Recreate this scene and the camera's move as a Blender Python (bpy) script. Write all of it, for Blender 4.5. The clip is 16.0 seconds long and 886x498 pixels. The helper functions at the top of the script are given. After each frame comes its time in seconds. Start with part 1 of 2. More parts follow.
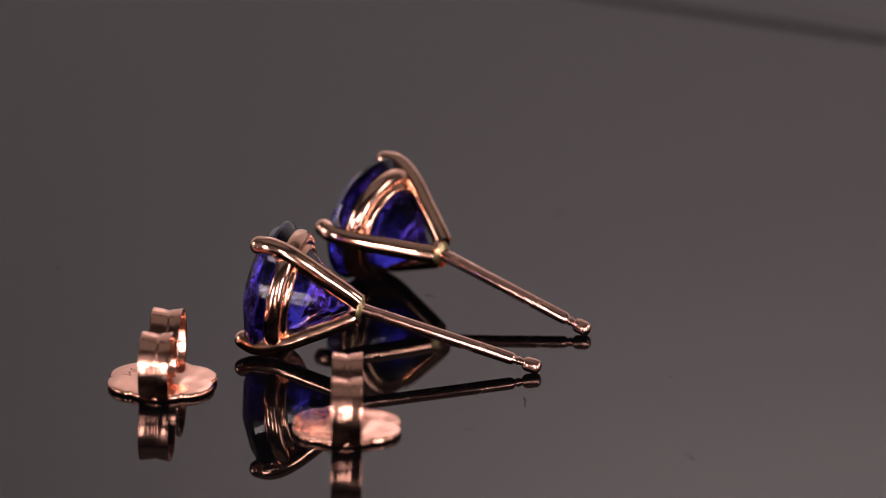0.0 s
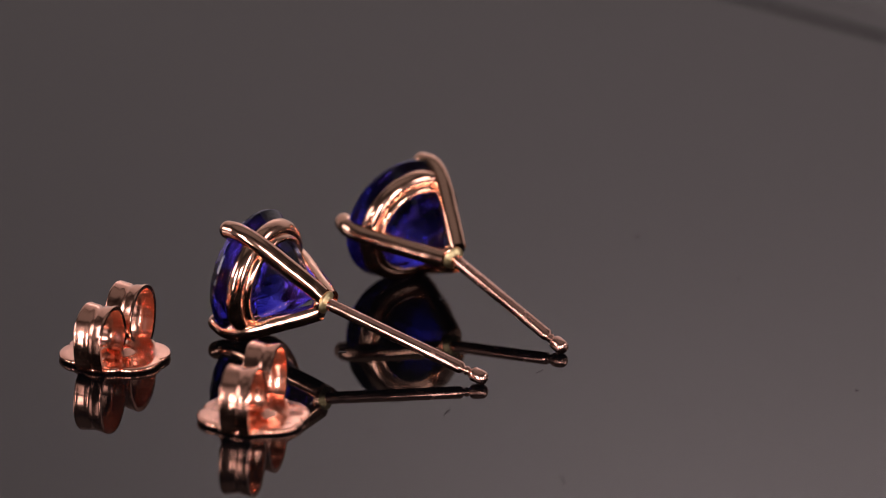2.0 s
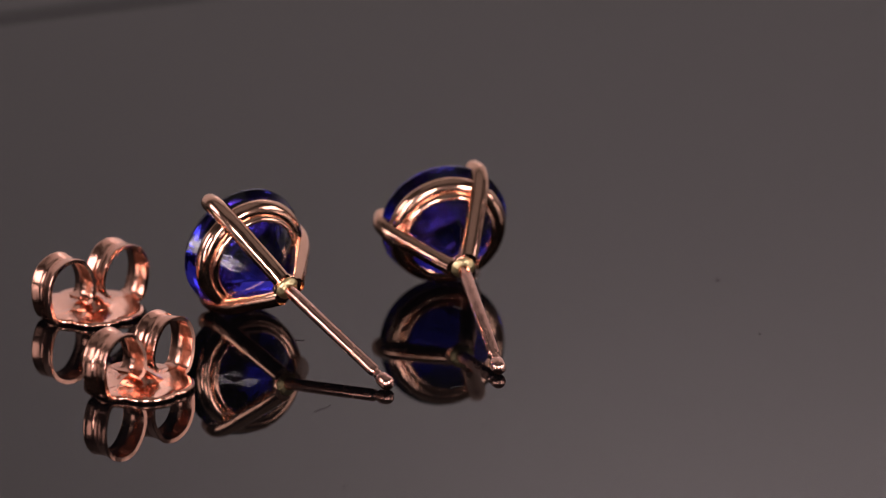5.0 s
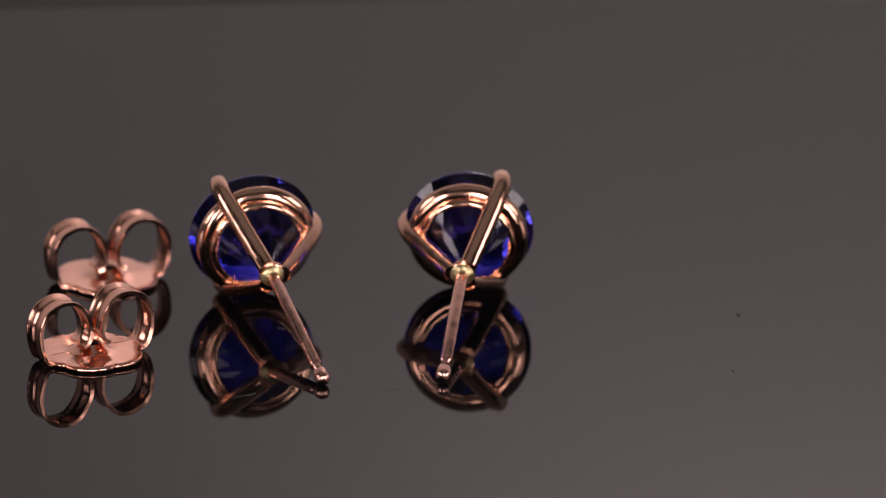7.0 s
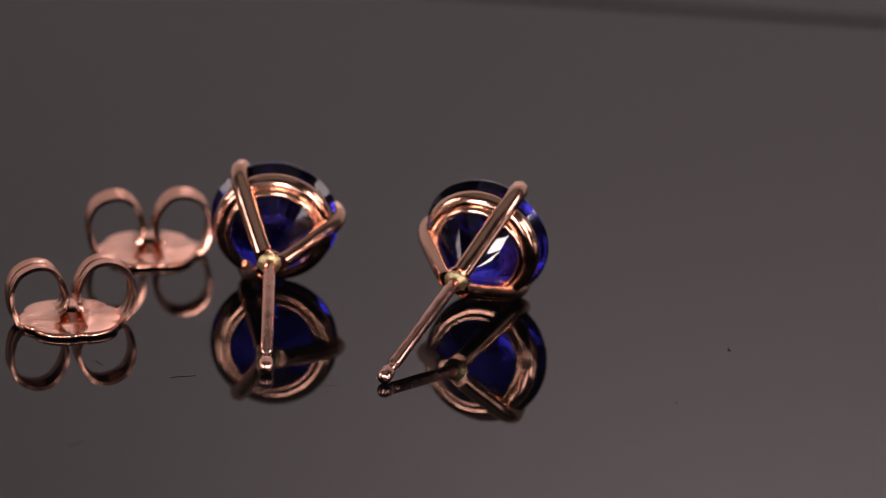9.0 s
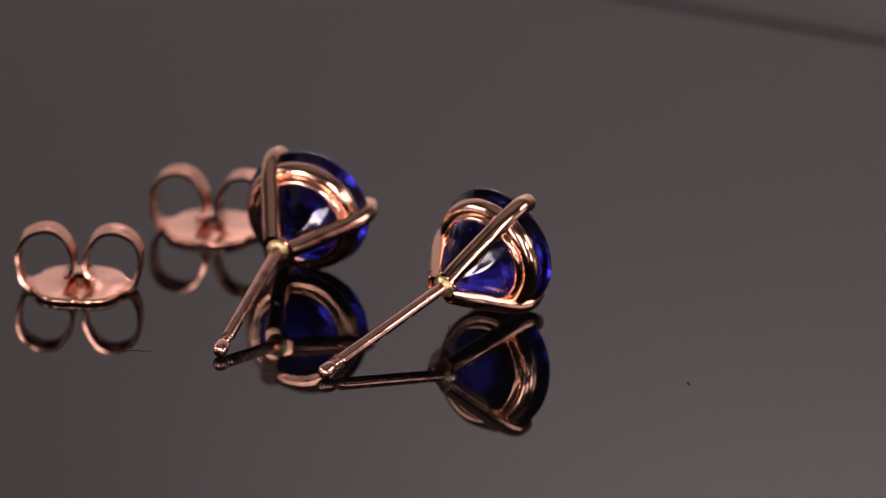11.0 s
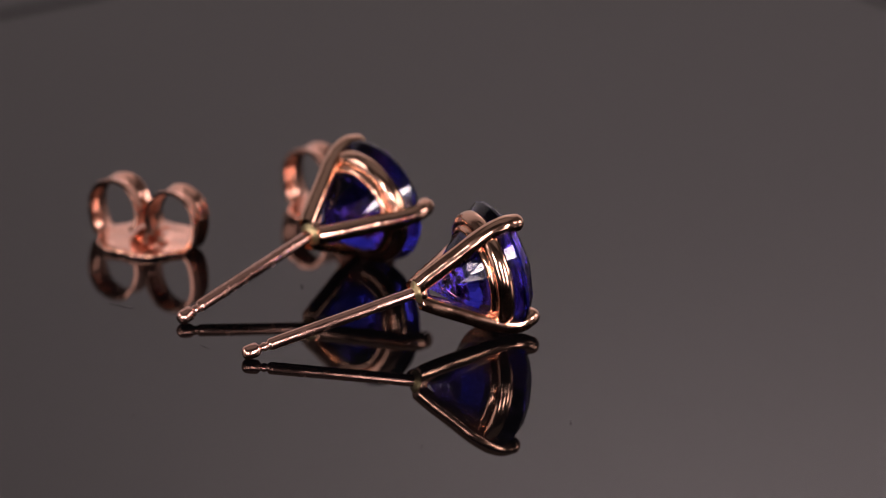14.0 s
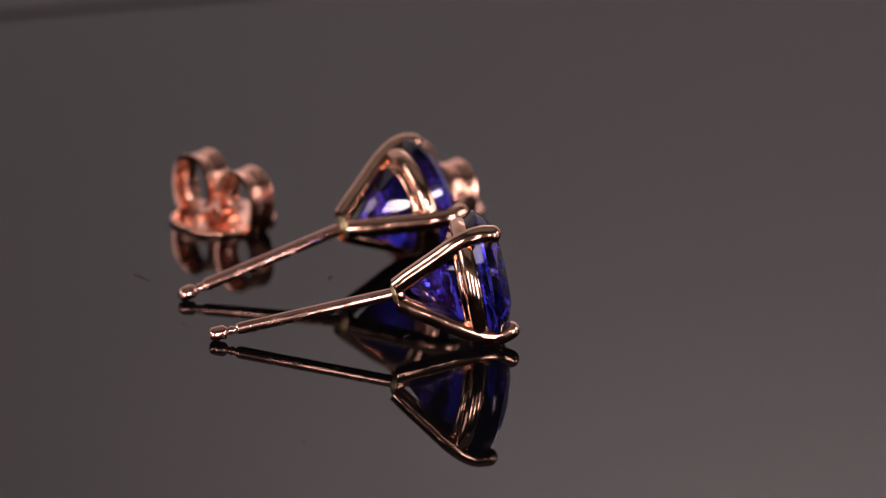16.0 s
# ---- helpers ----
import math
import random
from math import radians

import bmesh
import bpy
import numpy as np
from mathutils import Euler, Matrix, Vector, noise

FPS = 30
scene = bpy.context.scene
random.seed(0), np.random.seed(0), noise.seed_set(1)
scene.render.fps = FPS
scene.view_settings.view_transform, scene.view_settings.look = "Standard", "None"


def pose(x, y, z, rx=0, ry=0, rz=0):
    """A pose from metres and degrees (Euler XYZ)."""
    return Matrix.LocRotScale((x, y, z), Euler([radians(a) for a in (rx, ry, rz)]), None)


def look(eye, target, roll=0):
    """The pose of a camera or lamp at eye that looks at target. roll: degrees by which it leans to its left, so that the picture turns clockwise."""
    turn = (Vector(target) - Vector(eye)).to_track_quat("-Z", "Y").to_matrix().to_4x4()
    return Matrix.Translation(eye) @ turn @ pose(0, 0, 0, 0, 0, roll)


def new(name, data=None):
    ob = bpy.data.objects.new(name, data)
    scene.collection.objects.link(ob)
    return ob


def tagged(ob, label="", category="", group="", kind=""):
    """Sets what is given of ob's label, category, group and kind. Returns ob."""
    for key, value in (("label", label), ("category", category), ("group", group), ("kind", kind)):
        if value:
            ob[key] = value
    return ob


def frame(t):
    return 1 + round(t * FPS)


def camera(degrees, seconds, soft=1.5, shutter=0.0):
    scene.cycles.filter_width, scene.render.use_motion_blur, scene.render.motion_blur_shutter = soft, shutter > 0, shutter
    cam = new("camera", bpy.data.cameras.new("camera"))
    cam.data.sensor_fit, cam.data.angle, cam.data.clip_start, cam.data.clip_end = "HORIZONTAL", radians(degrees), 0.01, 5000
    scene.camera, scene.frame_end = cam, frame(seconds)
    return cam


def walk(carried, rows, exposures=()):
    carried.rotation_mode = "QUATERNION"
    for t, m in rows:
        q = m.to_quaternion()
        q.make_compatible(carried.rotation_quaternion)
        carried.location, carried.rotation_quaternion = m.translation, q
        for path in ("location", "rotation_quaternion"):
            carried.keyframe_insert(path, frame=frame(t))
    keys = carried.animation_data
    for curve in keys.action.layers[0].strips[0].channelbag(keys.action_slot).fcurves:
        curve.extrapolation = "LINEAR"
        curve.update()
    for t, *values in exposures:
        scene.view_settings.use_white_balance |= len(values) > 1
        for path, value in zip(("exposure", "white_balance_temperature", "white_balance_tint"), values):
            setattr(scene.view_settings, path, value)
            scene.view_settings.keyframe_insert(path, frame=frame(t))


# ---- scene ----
import random
MM = 0.001

# Camera: a long macro lens on a stand, looking down on a turning display plate.
cam = camera(6.0, 16.0, soft=0.75)
EYE = Vector((0.0, -453.46, 168.07)) * MM
AIM = EYE + Vector((0.005545, 0.940309, -0.340277))
cam.data.dof.use_dof = True
cam.data.dof.focus_distance = 0.476
cam.data.dof.aperture_fstop = 38
walk(cam, [(0.0, look(EYE, AIM, 0.669)), (16.0, look(EYE, AIM, 0.669))],
     exposures=[(0.0, 0.03), (3.5, 0.03), (7.5, -0.14), (9.0, -0.16), (11.5, -0.02), (14.0, -0.08), (16.0, -0.07)])

# Turn of the plate in degrees, every half second.
TURN = [0.0, -4.24, -8.38, -12.53, -16.69, -20.84, -25.00, -29.20, -33.45, -37.75, -42.07,
        -46.41, -50.75, -55.07, -59.32, -63.52, -67.69, -71.91, -76.21, -80.56, -84.93, -89.30,
        -93.69, -98.13, -102.62, -107.15, -111.72, -116.27, -120.73, -125.08, -129.44, -133.76, -138.60]

# ---- light: a white backdrop, softboxes and added fill lamps ----
world = bpy.data.worlds.new("world")
scene.world = world
world.use_nodes = True
world.node_tree.nodes["Background"].inputs[0].default_value = (0.9, 0.85, 0.85, 1)
world.node_tree.nodes["Background"].inputs[1].default_value = 0.05


def softbox_or_fill(eye, target, w, h, power, colour):
    lamp = bpy.data.lights.new("softbox_lamp", "AREA")
    lamp.shape, lamp.size, lamp.size_y = "RECTANGLE", w, h
    lamp.energy, lamp.color = power, colour
    ob = new("softbox_lamp", lamp)
    ob.matrix_world = look(eye, target)
    return ob


WARM = (1.0, 0.83, 0.835)
# three small softboxes in a low row behind the camera, one to each side
softbox_or_fill((-0.46, -0.60, 0.13), (0, 0.0, 0.0), 0.15, 0.17, 2.0, WARM)
softbox_or_fill((0.03, -0.76, 0.14), (0, 0.0, 0.0), 0.15, 0.17, 2.0, WARM)
softbox_or_fill((0.50, -0.58, 0.13), (0, 0.0, 0.0), 0.15, 0.17, 2.0, WARM)
softbox_or_fill((-0.80, -0.12, 0.26), (0, -0.06, 0.0), 0.34, 0.30, 1.5, WARM)
softbox_or_fill((0.80, -0.12, 0.26), (0, -0.06, 0.0), 0.34, 0.30, 1.5, WARM)
# weak overhead diffuser, added as fill for the tops of the gold
softbox_or_fill((0.0, -0.10, 0.93), (0, -0.10, 0.0), 1.3, 0.9, 0.36, (1.0, 0.9, 0.88))
# unseen lamp, added to grade the backdrop that the plate mirrors
softbox_or_fill((0.06, 0.43, 0.26), (0.06, 0.50, 0.26), 0.12, 0.04, 0.19, (1.0, 0.81, 0.83))


# ---- materials ----
def material(name, colour, rough, metal=0.0):
    m = bpy.data.materials.new(name)
    m.use_nodes = True
    b = m.node_tree.nodes["Principled BSDF"]
    b.inputs["Base Color"].default_value = (*colour, 1)
    b.inputs["Roughness"].default_value = rough
    b.inputs["Metallic"].default_value = metal
    return m, m.node_tree.nodes, m.node_tree.links, b


def add_noise(nodes, links, scale, detail=4.0, stretch=(1, 1, 1)):
    co = nodes.new("ShaderNodeTexCoord")
    mp = nodes.new("ShaderNodeMapping")
    mp.inputs["Scale"].default_value = stretch
    nz = nodes.new("ShaderNodeTexNoise")
    nz.inputs["Scale"].default_value = scale
    nz.inputs["Detail"].default_value = detail
    links.new(co.outputs["Object"], mp.inputs["Vector"])
    links.new(mp.outputs["Vector"], nz.inputs["Vector"])
    return nz


def ramp(nodes, links, source, stops):
    r = nodes.new("ShaderNodeValToRGB")
    els = r.color_ramp.elements
    while len(els) < len(stops):
        els.new(0.5)
    for el, (p, c) in zip(els, stops):
        el.position, el.color = p, (*c, 1)
    links.new(source, r.inputs["Fac"])
    return r


def gold(name, colour, rough, grain, bump, stretch=(1, 1, 1)):
    """Hand-polished gold: slightly wavy, with faint polishing marks and small handling wear."""
    m, n, l, b = material(name, colour, rough, 1.0)
    fine = add_noise(n, l, grain, 5.0, stretch)
    broad = add_noise(n, l, 420.0, 3.0)
    tint = ramp(n, l, broad.outputs["Fac"], [(0.3, [c * 0.95 for c in colour]), (0.7, [min(1, c * 1.03) for c in colour])])
    l.new(tint.outputs["Color"], b.inputs["Base Color"])
    rr = ramp(n, l, fine.outputs["Fac"], [(0.35, (rough * 0.7,) * 3), (0.7, (rough * 1.5,) * 3)])
    l.new(rr.outputs["Color"], b.inputs["Roughness"])
    bp = n.new("ShaderNodeBump")
    bp.inputs["Strength"].default_value = bump
    bp.inputs["Distance"].default_value = 0.00003
    l.new(fine.outputs["Fac"], bp.inputs["Height"])
    wave = add_noise(n, l, 750.0, 1.0)
    wavy = n.new("ShaderNodeBump")
    wavy.inputs["Strength"].default_value = bump
    wavy.inputs["Distance"].default_value = 0.00012
    l.new(wave.outputs["Fac"], wavy.inputs["Height"])
    l.new(wavy.outputs["Normal"], bp.inputs["Normal"])
    l.new(bp.outputs["Normal"], b.inputs["Normal"])
    return m


ROSE = gold("rose_gold_polished", (0.92, 0.55, 0.40), 0.145, 1500.0, 0.35)
ROSE_BACK = gold("rose_gold_stamped", (0.96, 0.525, 0.39), 0.17, 1100.0, 0.75, (1, 0.5, 1))
ROSE_POST = gold("rose_gold_drawn_wire", (0.89, 0.52, 0.42), 0.21, 3000.0, 0.45, (1, 1, 0.3))
SOLDER = gold("yellow_gold_solder", (0.58, 0.49, 0.27), 0.45, 2600.0, 0.8)
# near-black gold: the shade inside the post hole, put into the colour
HOLE_SHADE = gold("hole_shade_gold", (0.05, 0.03, 0.025), 0.6, 2500.0, 0.2)
MARK = gold("engraved_gold", (0.28, 0.14, 0.11), 0.5, 2500.0, 0.2)

GEM = bpy.data.materials.new("blue_violet_gem")
GEM.use_nodes = True
_n, _l = GEM.node_tree.nodes, GEM.node_tree.links
_n.remove(_n["Principled BSDF"])
_bend = _n.new("ShaderNodeBsdfRefraction")
_bend.inputs["IOR"].default_value = 1.70
_bend.inputs["Roughness"].default_value = 0.0
_shine = _n.new("ShaderNodeBsdfGlossy")
_shine.inputs["Roughness"].default_value = 0.08
_fres = _n.new("ShaderNodeFresnel")
_fres.inputs["IOR"].default_value = 1.70
_mix = _n.new("ShaderNodeMixShader")
_nz = add_noise(_n, _l, 420.0, 2.0)
_tint = ramp(_n, _l, _nz.outputs["Fac"], [(0.38, (0.12, 0.13, 0.68)), (0.60, (0.34, 0.32, 0.98))])
_l.new(_tint.outputs["Color"], _bend.inputs["Color"])
_l.new(_fres.outputs["Fac"], _mix.inputs["Fac"])
_l.new(_bend.outputs["BSDF"], _mix.inputs[1])
_l.new(_shine.outputs["BSDF"], _mix.inputs[2])
_l.new(_mix.outputs["Shader"], _n["Material Output"].inputs["Surface"])

# Black acrylic: nearly no body colour, a clear gloss, faint wiping haze.
ACRYLIC, _n, _l, _b = material("black_acrylic", (0.004, 0.004, 0.005), 0.015)
_b.inputs["IOR"].default_value = 1.22
_nz = add_noise(_n, _l, 90.0, 5.0, (1, 0.3, 1))
_rr = ramp(_n, _l, _nz.outputs["Fac"], [(0.4, (0.008,) * 3), (0.75, (0.03,) * 3)])
_l.new(_rr.outputs["Color"], _b.inputs["Roughness"])

FABRIC, _n, _l, _b = material("white_tent_fabric", (0.80, 0.79, 0.78), 0.9)
_nz = add_noise(_n, _l, 7.0, 3.0)
_rr = ramp(_n, _l, _nz.outputs["Fac"], [(0.3, (0.71, 0.705, 0.70)), (0.7, (0.76, 0.755, 0.75))])
_l.new(_rr.outputs["Color"], _b.inputs["Base Color"])

DARK_FABRIC, _n, _l, _b = material("dark_tent_fabric", (0.12, 0.12, 0.12), 0.9)
_nz = add_noise(_n, _l, 9.0, 3.0)
_rr = ramp(_n, _l, _nz.outputs["Fac"], [(0.3, (0.10, 0.10, 0.10)), (0.7, (0.14, 0.135, 0.13))])
_l.new(_rr.outputs["Color"], _b.inputs["Base Color"])

TABLE, _n, _l, _b = material("dark_grey_table", (0.06, 0.06, 0.06), 0.5)
_nz = add_noise(_n, _l, 60.0, 5.0)
_rr = ramp(_n, _l, _nz.outputs["Fac"], [(0.3, (0.05, 0.05, 0.05)), (0.7, (0.08, 0.08, 0.08))])
_l.new(_rr.outputs["Color"], _b.inputs["Base Color"])

LINT, _n, _l, _b = material("dark_lint", (0.012, 0.011, 0.012), 0.9)
_nz = add_noise(_n, _l, 3000.0, 2.0)
_rr = ramp(_n, _l, _nz.outputs["Fac"], [(0.3, (0.02, 0.02, 0.021)), (0.7, (0.09, 0.085, 0.085))])
_l.new(_rr.outputs["Color"], _b.inputs["Base Color"])


# ---- mesh helpers (millimetres in, metres out) ----
def part(name, bm, mat, parent=None, label="", smooth=True, sharp=50):
    bmesh.ops.recalc_face_normals(bm, faces=bm.faces)
    for e in bm.edges:
        if len(e.link_faces) == 2 and e.calc_face_angle(0) > radians(sharp):
            e.smooth = False
    for f in bm.faces:
        f.smooth = smooth
    bmesh.ops.scale(bm, vec=(MM, MM, MM), verts=bm.verts)
    me = bpy.data.meshes.new(name)
    bm.to_mesh(me)
    bm.free()
    me.materials.append(mat)
    ob = new(name, me)
    ob.parent = parent
    if label:
        tagged(ob, label)
    return ob


def lathe(profile, steps=48, closed=False):
    """Turns (radius, z) pairs round the z axis."""
    bm = bmesh.new()
    rings = []
    for r, z in profile:
        if r < 1e-6:
            rings.append([bm.verts.new((0, 0, z))])
        else:
            rings.append([bm.verts.new((r * math.cos(2 * math.pi * i / steps), r * math.sin(2 * math.pi * i / steps), z)) for i in range(steps)])
    pairs = list(zip(rings, rings[1:]))
    if closed:
        pairs.append((rings[-1], rings[0]))
    for a, b in pairs:
        for i in range(steps):
            j = (i + 1) % steps
            if len(a) == 1:
                bm.faces.new((a[0], b[i], b[j]))
            elif len(b) == 1:
                bm.faces.new((a[i], a[j], b[0]))
            else:
                bm.faces.new((a[i], a[j], b[j], b[i]))
    return bm


def spline(points, n):
    """A smooth curve through points (Catmull-Rom), n steps a span."""
    pts = [Vector(p) for p in points]
    pts = [2 * pts[0] - pts[1], *pts, 2 * pts[-1] - pts[-2]]
    out = []
    for i in range(1, len(pts) - 2):
        p0, p1, p2, p3 = pts[i - 1:i + 3]
        for k in range(n):
            t = k / n
            out.append(0.5 * (2 * p1 + (p2 - p0) * t + (2 * p0 - 5 * p1 + 4 * p2 - p3) * t * t + (3 * p1 - p0 - 3 * p2 + p3) * t ** 3))
    out.append(pts[-2])
    return out


def tube(points, radii, side, steps=20, flat=1.0, cut=False):
    """A round bar along points; side is the fixed cross direction, flat widens along it. Its far end is domed."""
    bm = bmesh.new()
    side = Vector(side).normalized()
    rings = []
    n = len(points)
    for i, p in enumerate(points):
        d = (points[min(i + 1, n - 1)] - points[max(i - 1, 0)]).normalized()
        u = side.cross(d).normalized()
        r = radii[i]
        rings.append([bm.verts.new(p + r * (flat * side * math.cos(2 * math.pi * k / steps) + u * math.sin(2 * math.pi * k / steps))) for k in range(steps)])
    if cut:
        d = (points[1] - points[0]).normalized()
        for v in rings[0]:
            v.co += d * ((points[0].z - v.co.z) / d.z)
    d = (points[-1] - points[-2]).normalized()
    u = side.cross(d).normalized()
    r = radii[-1]
    for a in (20, 40, 60, 78):
        c, s = math.cos(radians(a)), math.sin(radians(a))
        rings.append([bm.verts.new(points[-1] + d * r * s + r * c * (flat * side * math.cos(2 * math.pi * k / steps) + u * math.sin(2 * math.pi * k / steps))) for k in range(steps)])
    for a, b in zip(rings, rings[1:]):
        for k in range(steps):
            bm.faces.new((a[k], a[(k + 1) % steps], b[(k + 1) % steps], b[k]))
    bm.faces.new(rings[0])
    bm.faces.new(rings[-1])
    return bm


def box_into(bm, x0, x1, y0, y1, z0, z1, m=None):
    v = [bm.verts.new((x, y, z)) for z in (z0, z1) for x, y in ((x0, y0), (x1, y0), (x1, y1), (x0, y1))]
    for q in ((3, 2, 1, 0), (4, 5, 6, 7), (0, 1, 5, 4), (1, 2, 6, 5), (2, 3, 7, 6), (3, 0, 4, 7)):
        bm.faces.new([v[i] for i in q])
    if m is not None:
        bmesh.ops.transform(bm, matrix=m, verts=v)


# ---- the tent and the table ----
def slab(name, x0, x1, y0, y1, z0, z1, mat, label, category):
    bm = bmesh.new()
    box_into(bm, x0, x1, y0, y1, z0, z1)
    ob = part(name, bm, mat, None, "", False)
    return tagged(ob, label, category, kind="structure")


slab("ground", -950, 950, -950, 950, -60, -34, TABLE, "dark grey table top under the turning plate", "table top")
slab("wall_north", -900, 900, 500, 512, -34, 1000, FABRIC, "white fabric backdrop of a light tent", "tent wall")
# unseen walls and roof, added to close the set; the roof darkens reflections
slab("wall_south", -900, 900, -912, -900, -34, 1000, DARK_FABRIC, "unseen dark grey fabric front wall, added to close the light tent", "tent wall")
slab("wall_east", 900, 912, -912, 512, -34, 1000, DARK_FABRIC, "unseen dark grey fabric side wall, added to close the light tent", "tent wall")
slab("wall_west", -912, -900, -912, 512, -34, 1000, DARK_FABRIC, "unseen dark grey fabric side wall, added to close the light tent", "tent wall")
slab("ceiling", -912, 912, -912, 512, 1000, 1012, DARK_FABRIC, "unseen dark grey fabric roof, added to keep reflections dark", "tent roof")


# ---- the display plate on its turntable ----
def square_ring(bm, half, z, turn):
    c, s = math.cos(turn), math.sin(turn)
    return [bm.verts.new((c * x - s * y, s * x + c * y, z)) for x, y in ((-half, -half), (half, -half), (half, half), (-half, half))]


def display_plate():
    base = tagged(new("display_plate"), "square glossy black acrylic plate, slightly dusty, on a turntable", "display plate")
    turn = radians(65.5)
    bm = bmesh.new()
    levels = [(58.0, 0.0), (58.5, 0.19), (62.3, 0.12), (62.8, -0.3), (62.8, -5.6), (62.3, -6.0)]
    rings = [square_ring(bm, h, z, turn) for h, z in levels]
    bm.faces.new(rings[0])
    bm.faces.new(rings[-1])
    for a, b in zip(rings, rings[1:]):
        for k in range(4):
            bm.faces.new((a[k], a[(k + 1) % 4], b[(k + 1) % 4], b[k]))
    part("plate", bm, ACRYLIC, base, "", False)
    part("turntable", lathe([(0, -6.0), (58, -6.0), (60, -7.0), (60, -31), (58, -34), (0, -34)], 64), TABLE, base, "dark round turntable below the plate", False)
    return base


# ---- the stud earrings ----
def gem(phase):
    """A round brilliant: table, stars, mains, girdle, pavilion mains and culet."""
    bm = bmesh.new()
    rnd = random.Random(7)
    def ring(n, r, z, off, wobble=0.0):
        for i in range(n):
            a = 2 * math.pi * (i + off) / n + radians(phase)
            k = r + rnd.uniform(-wobble, wobble)
            bm.verts.new((k * math.cos(a), k * math.sin(a), z))
    ring(8, 1.95, 6.16, 0.0)
    ring(8, 2.62, 5.98, 0.5, 0.03)
    ring(16, 3.20, 5.66, 0.5, 0.03)
    ring(64, 3.68, 5.16, 0.5)
    ring(64, 3.71, 4.98, 0.5)
    ring(16, 3.24, 4.42, 0.0, 0.04)
    ring(16, 2.82, 3.84, 0.5, 0.04)
    ring(16, 2.38, 3.24, 0.0, 0.05)
    ring(16, 1.86, 2.58, 0.5, 0.05)
    ring(16, 1.32, 1.94, 0.0, 0.05)
    ring(8, 0.74, 1.32, 0.5, 0.04)
    ring(8, 0.14, 0.74, 0.0)
    bmesh.ops.convex_hull(bm, input=bm.verts)
    bmesh.ops.dissolve_limit(bm, angle_limit=radians(1.5), verts=bm.verts, edges=bm.edges)
    return bm


def stud_earring(place, axis, spin, lean, phase, label):
    base = tagged(new("stud_earring"), label, "earring", group="pair of stud earrings")
    part("stone", gem(phase), GEM, base, "round faceted transparent blue-violet gemstone", False)
    torus = [(2.90 + 0.56 * math.cos(2 * math.pi * k / 20), 4.14 + 0.56 * math.sin(2 * math.pi * k / 20)) for k in range(20)]
    part("gallery_ring", lathe(torus, 80, True), ROSE, base)
    seat = [(2.52 + 0.25 * math.cos(2 * math.pi * k / 12), 3.62 + 0.31 * math.sin(2 * math.pi * k / 12)) for k in range(12)]
    part("stone_seat", lathe(seat, 72, True), ROSE, base)
    part("collar", lathe([(0, -0.12), (0.70, -0.12), (0.76, -0.05), (0.76, 0.24), (0.62, 0.38), (0.3, 0.40), (0, 0.40)], 36), ROSE, base)
    for k in range(3):
        a = radians(spin + 120 * k)
        out, side = Vector((math.cos(a), math.sin(a), 0)), Vector((-math.sin(a), math.cos(a), 0))
        path = spline([out * r + Vector((0, 0, z)) for r, z in ((0.50, -0.14), (1.18, 0.80), (2.08, 2.14), (2.96, 3.42), (3.44, 4.35), (3.60, 5.15), (3.46, 5.78))], 6)
        n = len(path)
        radii = [0.50 + 0.06 * math.sin(math.pi * min(1, i / n * 1.1)) ** 0.7 + 0.03 * max(0, (i / n - 0.6) / 0.4) for i in range(n)]
        part("prong", tube(path, radii, side, 24, 1.0, True), ROSE, base)
    post = part("post", lathe([(0, 0.05), (0.355, 0.0), (0.355, -9.22), (0.31, -9.32), (0.20, -9.42), (0.19, -9.50), (0.26, -9.58), (0.27, -9.68),
                        (0.20, -9.78), (0.19, -9.86), (0.31, -9.96), (0.39, -10.05), (0.42, -10.18), (0.42, -10.62), (0.39, -10.78), (0.30, -10.90), (0.15, -10.96), (0, -10.97)], 32), ROSE_POST, base)
    joint = lathe([(0.33, -0.40), (0.38, -0.33), (0.50, -0.28), (0.64, -0.20), (0.70, -0.10), (0.69, 0.02), (0.3, 0.04)], 32, True)
    rnd = random.Random(int(spin))
    for v in joint.verts:
        v.co *= 1 + rnd.uniform(-0.07, 0.06)
    part("solder_joint", joint, SOLDER, base, "yellowish solder ring")
    bm = bmesh.new()
    for i in range(5):
        box_into(bm, 0.335, 0.359, -0.04, 0.03, -6.6 + 0.24 * i, -6.48 + 0.24 * i, Matrix.Rotation(radians(-25), 4, "Z"))
    part("hallmark", bm, MARK, post, "tiny stamped hallmark", False)
    # the head sits slightly askew on its post
    tilt = Vector((0, 0, 1)).rotation_difference(Vector((lean[0], lean[1], 5.9))).to_matrix().to_4x4()
    for o in base.children:
        if o.name.split(".")[0] in ("stone", "gallery_ring", "stone_seat", "collar", "prong"):
            o.data.transform(tilt)
    h = Vector(axis).normalized()
    y = (Vector((0, 0, 1)) - h * h.z).normalized()
    x = y.cross(h)
    m = Matrix((x, y, h)).transposed().to_4x4()
    m.translation = Vector(place) * MM
    lowest = min((m @ v.co).z for o in base.children for v in o.data.vertices)
    m.translation.z -= lowest
    base.matrix_basis = m
    return base


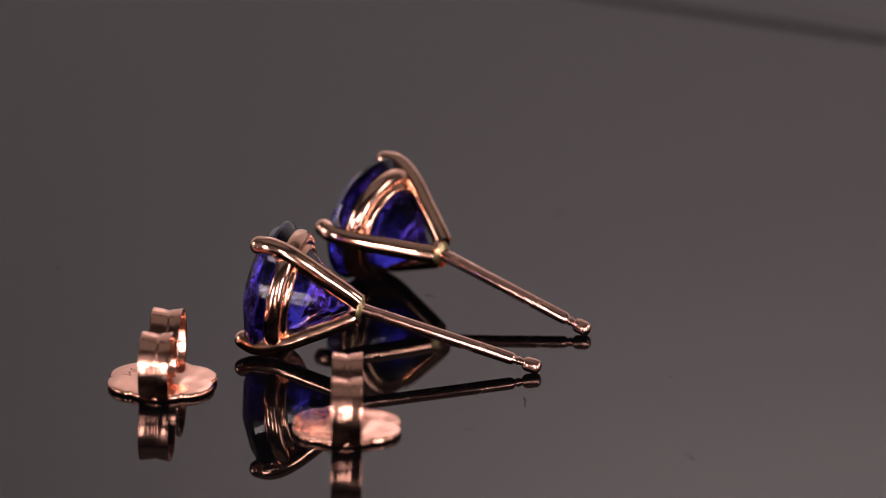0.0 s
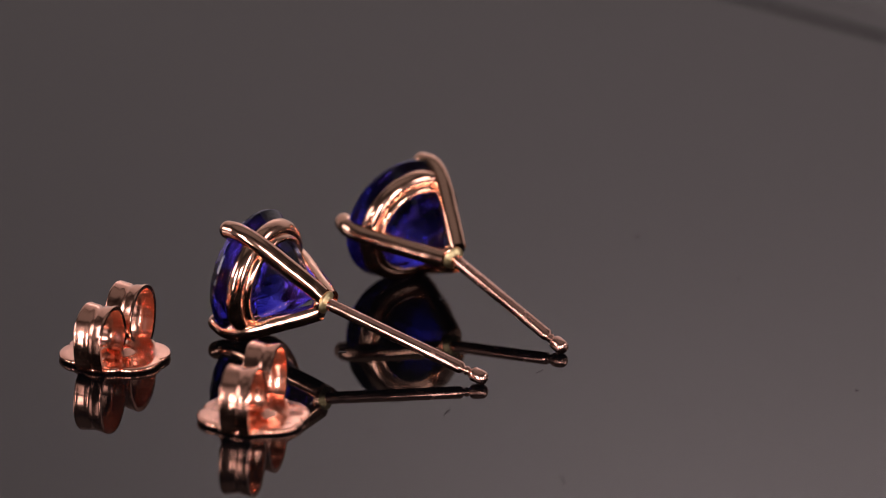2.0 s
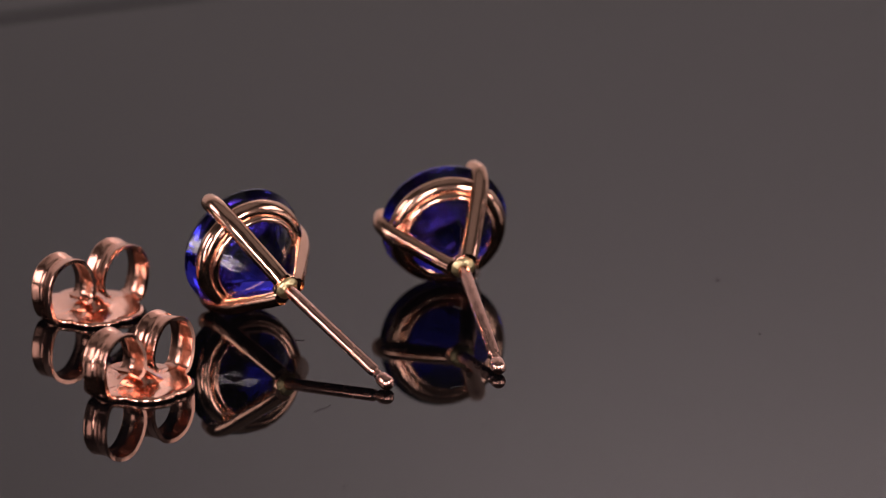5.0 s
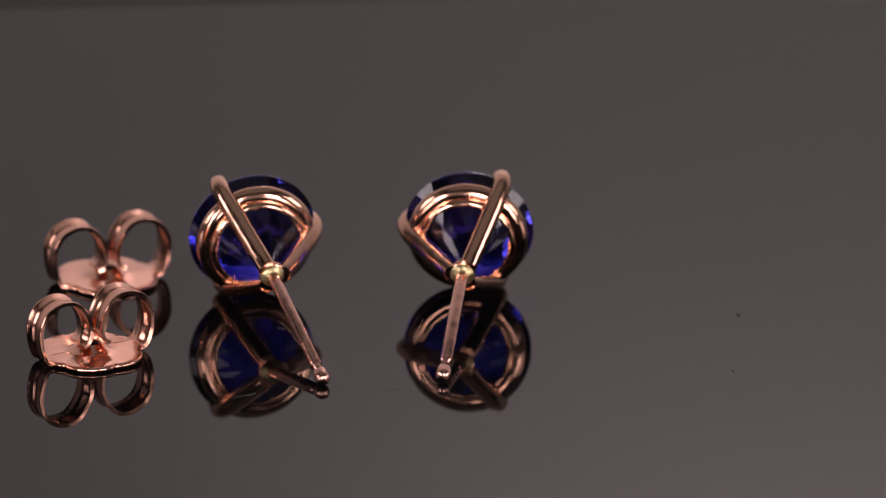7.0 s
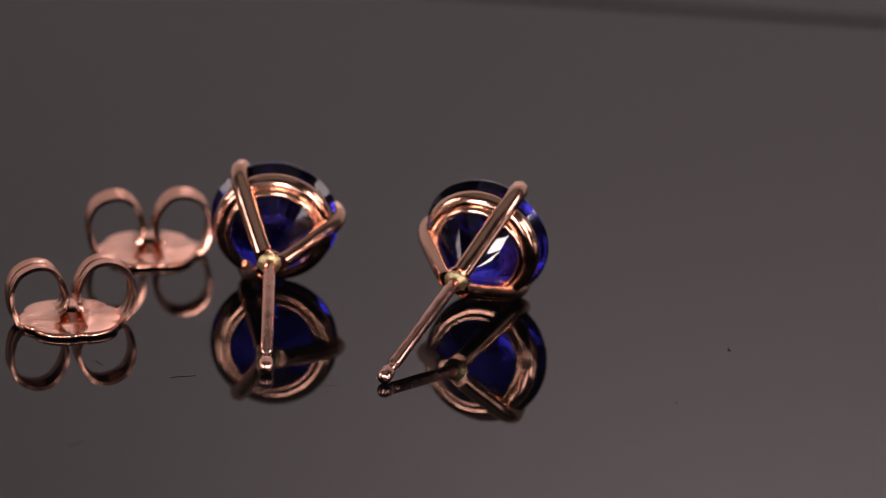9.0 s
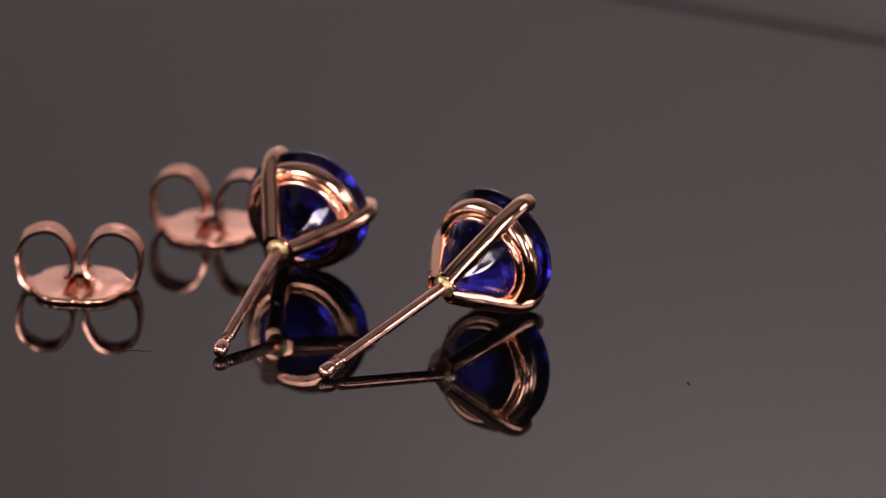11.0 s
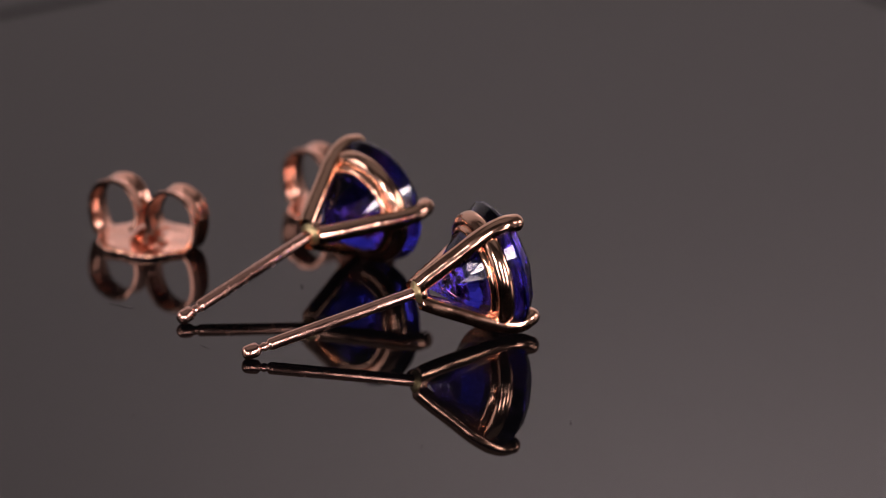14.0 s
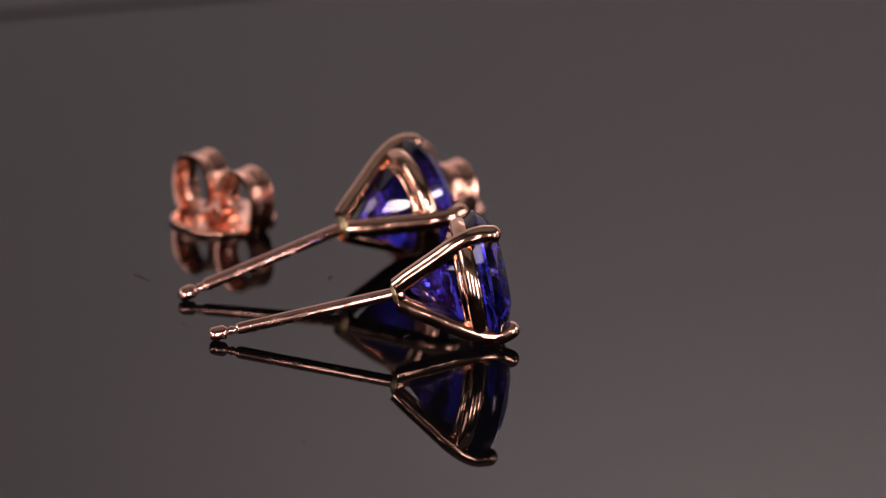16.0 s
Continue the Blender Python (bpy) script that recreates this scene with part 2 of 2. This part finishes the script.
# ---- the friction backs ----
def strip(points, half, thick):
    """A ribbon of metal along points in the xz plane, dished across, with a pressed groove along its middle."""
    bm = bmesh.new()
    us = [-1 + k / 12 for k in range(25)]
    section = [(half * u, 0.11 * abs(u) ** 2.4 - 0.06 / (1 + (u / 0.19) ** 8) - 0.05 * (abs(u) > 0.99)) for u in us]
    section += [(half * 0.97, -thick + 0.04), (half * 0.45, -thick), (half * 0.30, -thick - 0.06), (-half * 0.30, -thick - 0.06), (-half * 0.45, -thick), (-half * 0.97, -thick + 0.04)]
    rings = []
    n = len(points)
    for i, p in enumerate(points):
        d = (points[min(i + 1, n - 1)] - points[max(i - 1, 0)]).normalized()
        out = Vector((d.z, 0, -d.x))
        rings.append([bm.verts.new(p + Vector((0, y, 0)) + out * o) for y, o in section])
    m = len(section)
    for a, b in zip(rings, rings[1:]):
        for k in range(m):
            bm.faces.new((a[k], a[(k + 1) % m], b[(k + 1) % m], b[k]))
    bm.faces.new(rings[0])
    bm.faces.new(rings[-1])
    return bm


LIFT = 0.02  # the strap beneath holds the disc off the plate


def flower_disc():
    """A stamped disc with a scalloped, milled edge and a dished hole."""
    bm = bmesh.new()
    steps = 192
    def edge(i, inset):
        a = 2 * math.pi * i / steps
        lobe = abs(math.cos(3 * a)) ** 0.5
        r = 2.80 + 0.34 * lobe - 0.16 * math.cos(a) ** 6 + 0.016 * math.cos(60 * a) - inset
        return r * math.cos(a), r * math.sin(a)
    def ring(inset, z):
        return [bm.verts.new((*edge(i, inset), z + LIFT)) for i in range(steps)]
    def circle(r, z):
        return [bm.verts.new((r * math.cos(2 * math.pi * i / steps), r * math.sin(2 * math.pi * i / steps), z + LIFT)) for i in range(steps)]
    loops = [circle(0.42, 0.52), circle(0.44, 0.70), circle(0.54, 0.76), circle(0.72, 0.66), circle(1.00, 0.46), circle(1.22, 0.37), circle(1.34, 0.345), circle(1.9, 0.341), ring(0.50, 0.341), ring(0.20, 0.33), ring(0.05, 0.30), ring(0.0, 0.24), ring(0.0, 0.10), ring(0.10, 0.0), circle(1.0, 0.0), circle(0.42, 0.0)]
    for a, b in zip(loops, loops[1:] + loops[:1]):
        for i in range(steps):
            j = (i + 1) % steps
            bm.faces.new((a[i], a[j], b[j], b[i]))
    return bm


def earring_back(label):
    base = tagged(new("earring_back"), label, "earring back", group="pair of earring backs")
    disc = part("disc", flower_disc(), ROSE_BACK, base, "scalloped disc with milled edge")
    path = [(0.50, 0, 0.115), (2.40, 0, 0.115), (2.85, 0, 0.14), (3.18, 0, 0.31), (3.41, 0, 0.76), (3.57, 0, 1.52), (3.53, 0, 2.42), (3.07, 0, 3.24), (2.18, 0, 3.66), (1.30, 0, 3.54),
            (0.72, 0, 2.97), (0.38, 0, 2.27), (0.29, 0, 1.67), (0.38, 0, 1.22), (0.58, 0, 0.94), (0.84, 0, 0.82)]
    for sgn in (1, -1):
        pts = spline([(x * sgn, y, z) for x, y, z in path], 12)
        if sgn < 0:
            pts.reverse()
        part("scroll", strip(pts, 0.84, 0.20), ROSE_BACK, base, "rolled spring scroll of grooved gold strip", True, 48)
    # added inner sleeve whose dark colour stands for shade in the hole
    part("post_hole", lathe([(0.41, 0.04), (0.41, 0.68), (0.30, 0.64), (0.30, 0.04)], 32, True), HOLE_SHADE, disc, "added sleeve coloured dark for the shade inside the post hole")
    bm = bmesh.new()
    for i, (x, y, a, ln) in enumerate(((0.2, 2.0, 70, 0.5), (0.55, 1.95, 20, 0.42), (0.75, 1.75, 110, 0.40), (1.05, 1.75, 60, 0.5), (1.2, 1.95, 0, 0.3))):
        m = Matrix.Translation((x, y, 0)) @ Matrix.Rotation(radians(a), 4, "Z")
        box_into(bm, -ln / 2, ln / 2, -0.035, 0.035, 0.355, 0.368, m)
    part("inscription", bm, MARK, disc, "tiny stamped strokes", False)
    return base


# ---- lint on the plate ----
def lint(x, y, length, angle, width, curl):
    pts = spline([(-length / 2, 0, width * 0.6), (-length / 6, curl, width * 0.7), (length / 6, -curl, width * 0.6), (length / 2, curl * 0.6, width * 0.6)], 3)
    ob = part("lint", tube(pts, [width * 0.5] * len(pts), (0, 0, 1), 6), LINT)
    tagged(ob, "dark speck of lint lying on the black plate", "lint", group="lint on the plate")
    ob.matrix_basis = pose(x * MM, y * MM, 0, 0, 0, angle)
    return ob


plate = display_plate()
stud_a = stud_earring((-2.15, -6.90, 2.95), (-0.944, 0.233, 0.2355), 56, (-0.22, -0.40), 11.25, "rose gold stud earring with blue gemstone, lying beside the earring backs")
stud_b = stud_earring((2.45, 2.97, 2.59), (-0.783, 0.585, 0.2175), 2, (0.17, -0.13), 11.25, "rose gold three-prong stud earring with blue gemstone, lying on black acrylic")
back_c = earring_back("rose gold butterfly earring back with scalloped disc, standing on black acrylic")
back_c.matrix_basis = pose(-12.99 * MM, -11.65 * MM, 0, 0, 0, 83)
back_d = earring_back("rose gold butterfly earring back standing beside a stud on black acrylic")
back_d.matrix_basis = pose(-2.62 * MM, -18.41 * MM, 0, 0, 0, 90)
specks = [lint(*row) for row in (
    (7.25, -14.0, 1.5, 93, 0.045, 0.06), (16.2, -22.0, 1.1, 120, 0.04, 0.08), (4.12, -18.19, 0.8, 20, 0.025, 0.05),
    (9.65, 17.1, 0.2, 30, 0.09, 0.01), (17.15, 11.95, 0.16, 0, 0.06, 0.01), (21.6, -4.0, 0.14, 80, 0.04, 0.01),
    (28.07, -3.64, 0.16, 30, 0.06, 0.01), (-19.63, 7.3, 0.22, 10, 0.05, 0.02), (15.48, -9.7, 0.25, 50, 0.035, 0.02),
    (-1.04, -6.93, 0.5, 40, 0.05, 0.06), (1.94, 3.16, 0.5, 10, 0.05, 0.05), (10.4, -6.33, 0.8, 75, 0.025, 0.04))]


def motions():
    for thing in (plate, stud_a, stud_b, back_c, back_d, *specks):
        rest = thing.matrix_basis.copy()
        walk(thing, [(i * 0.5, Matrix.Rotation(radians(a), 4, "Z") @ rest) for i, a in enumerate(TURN)])


motions()
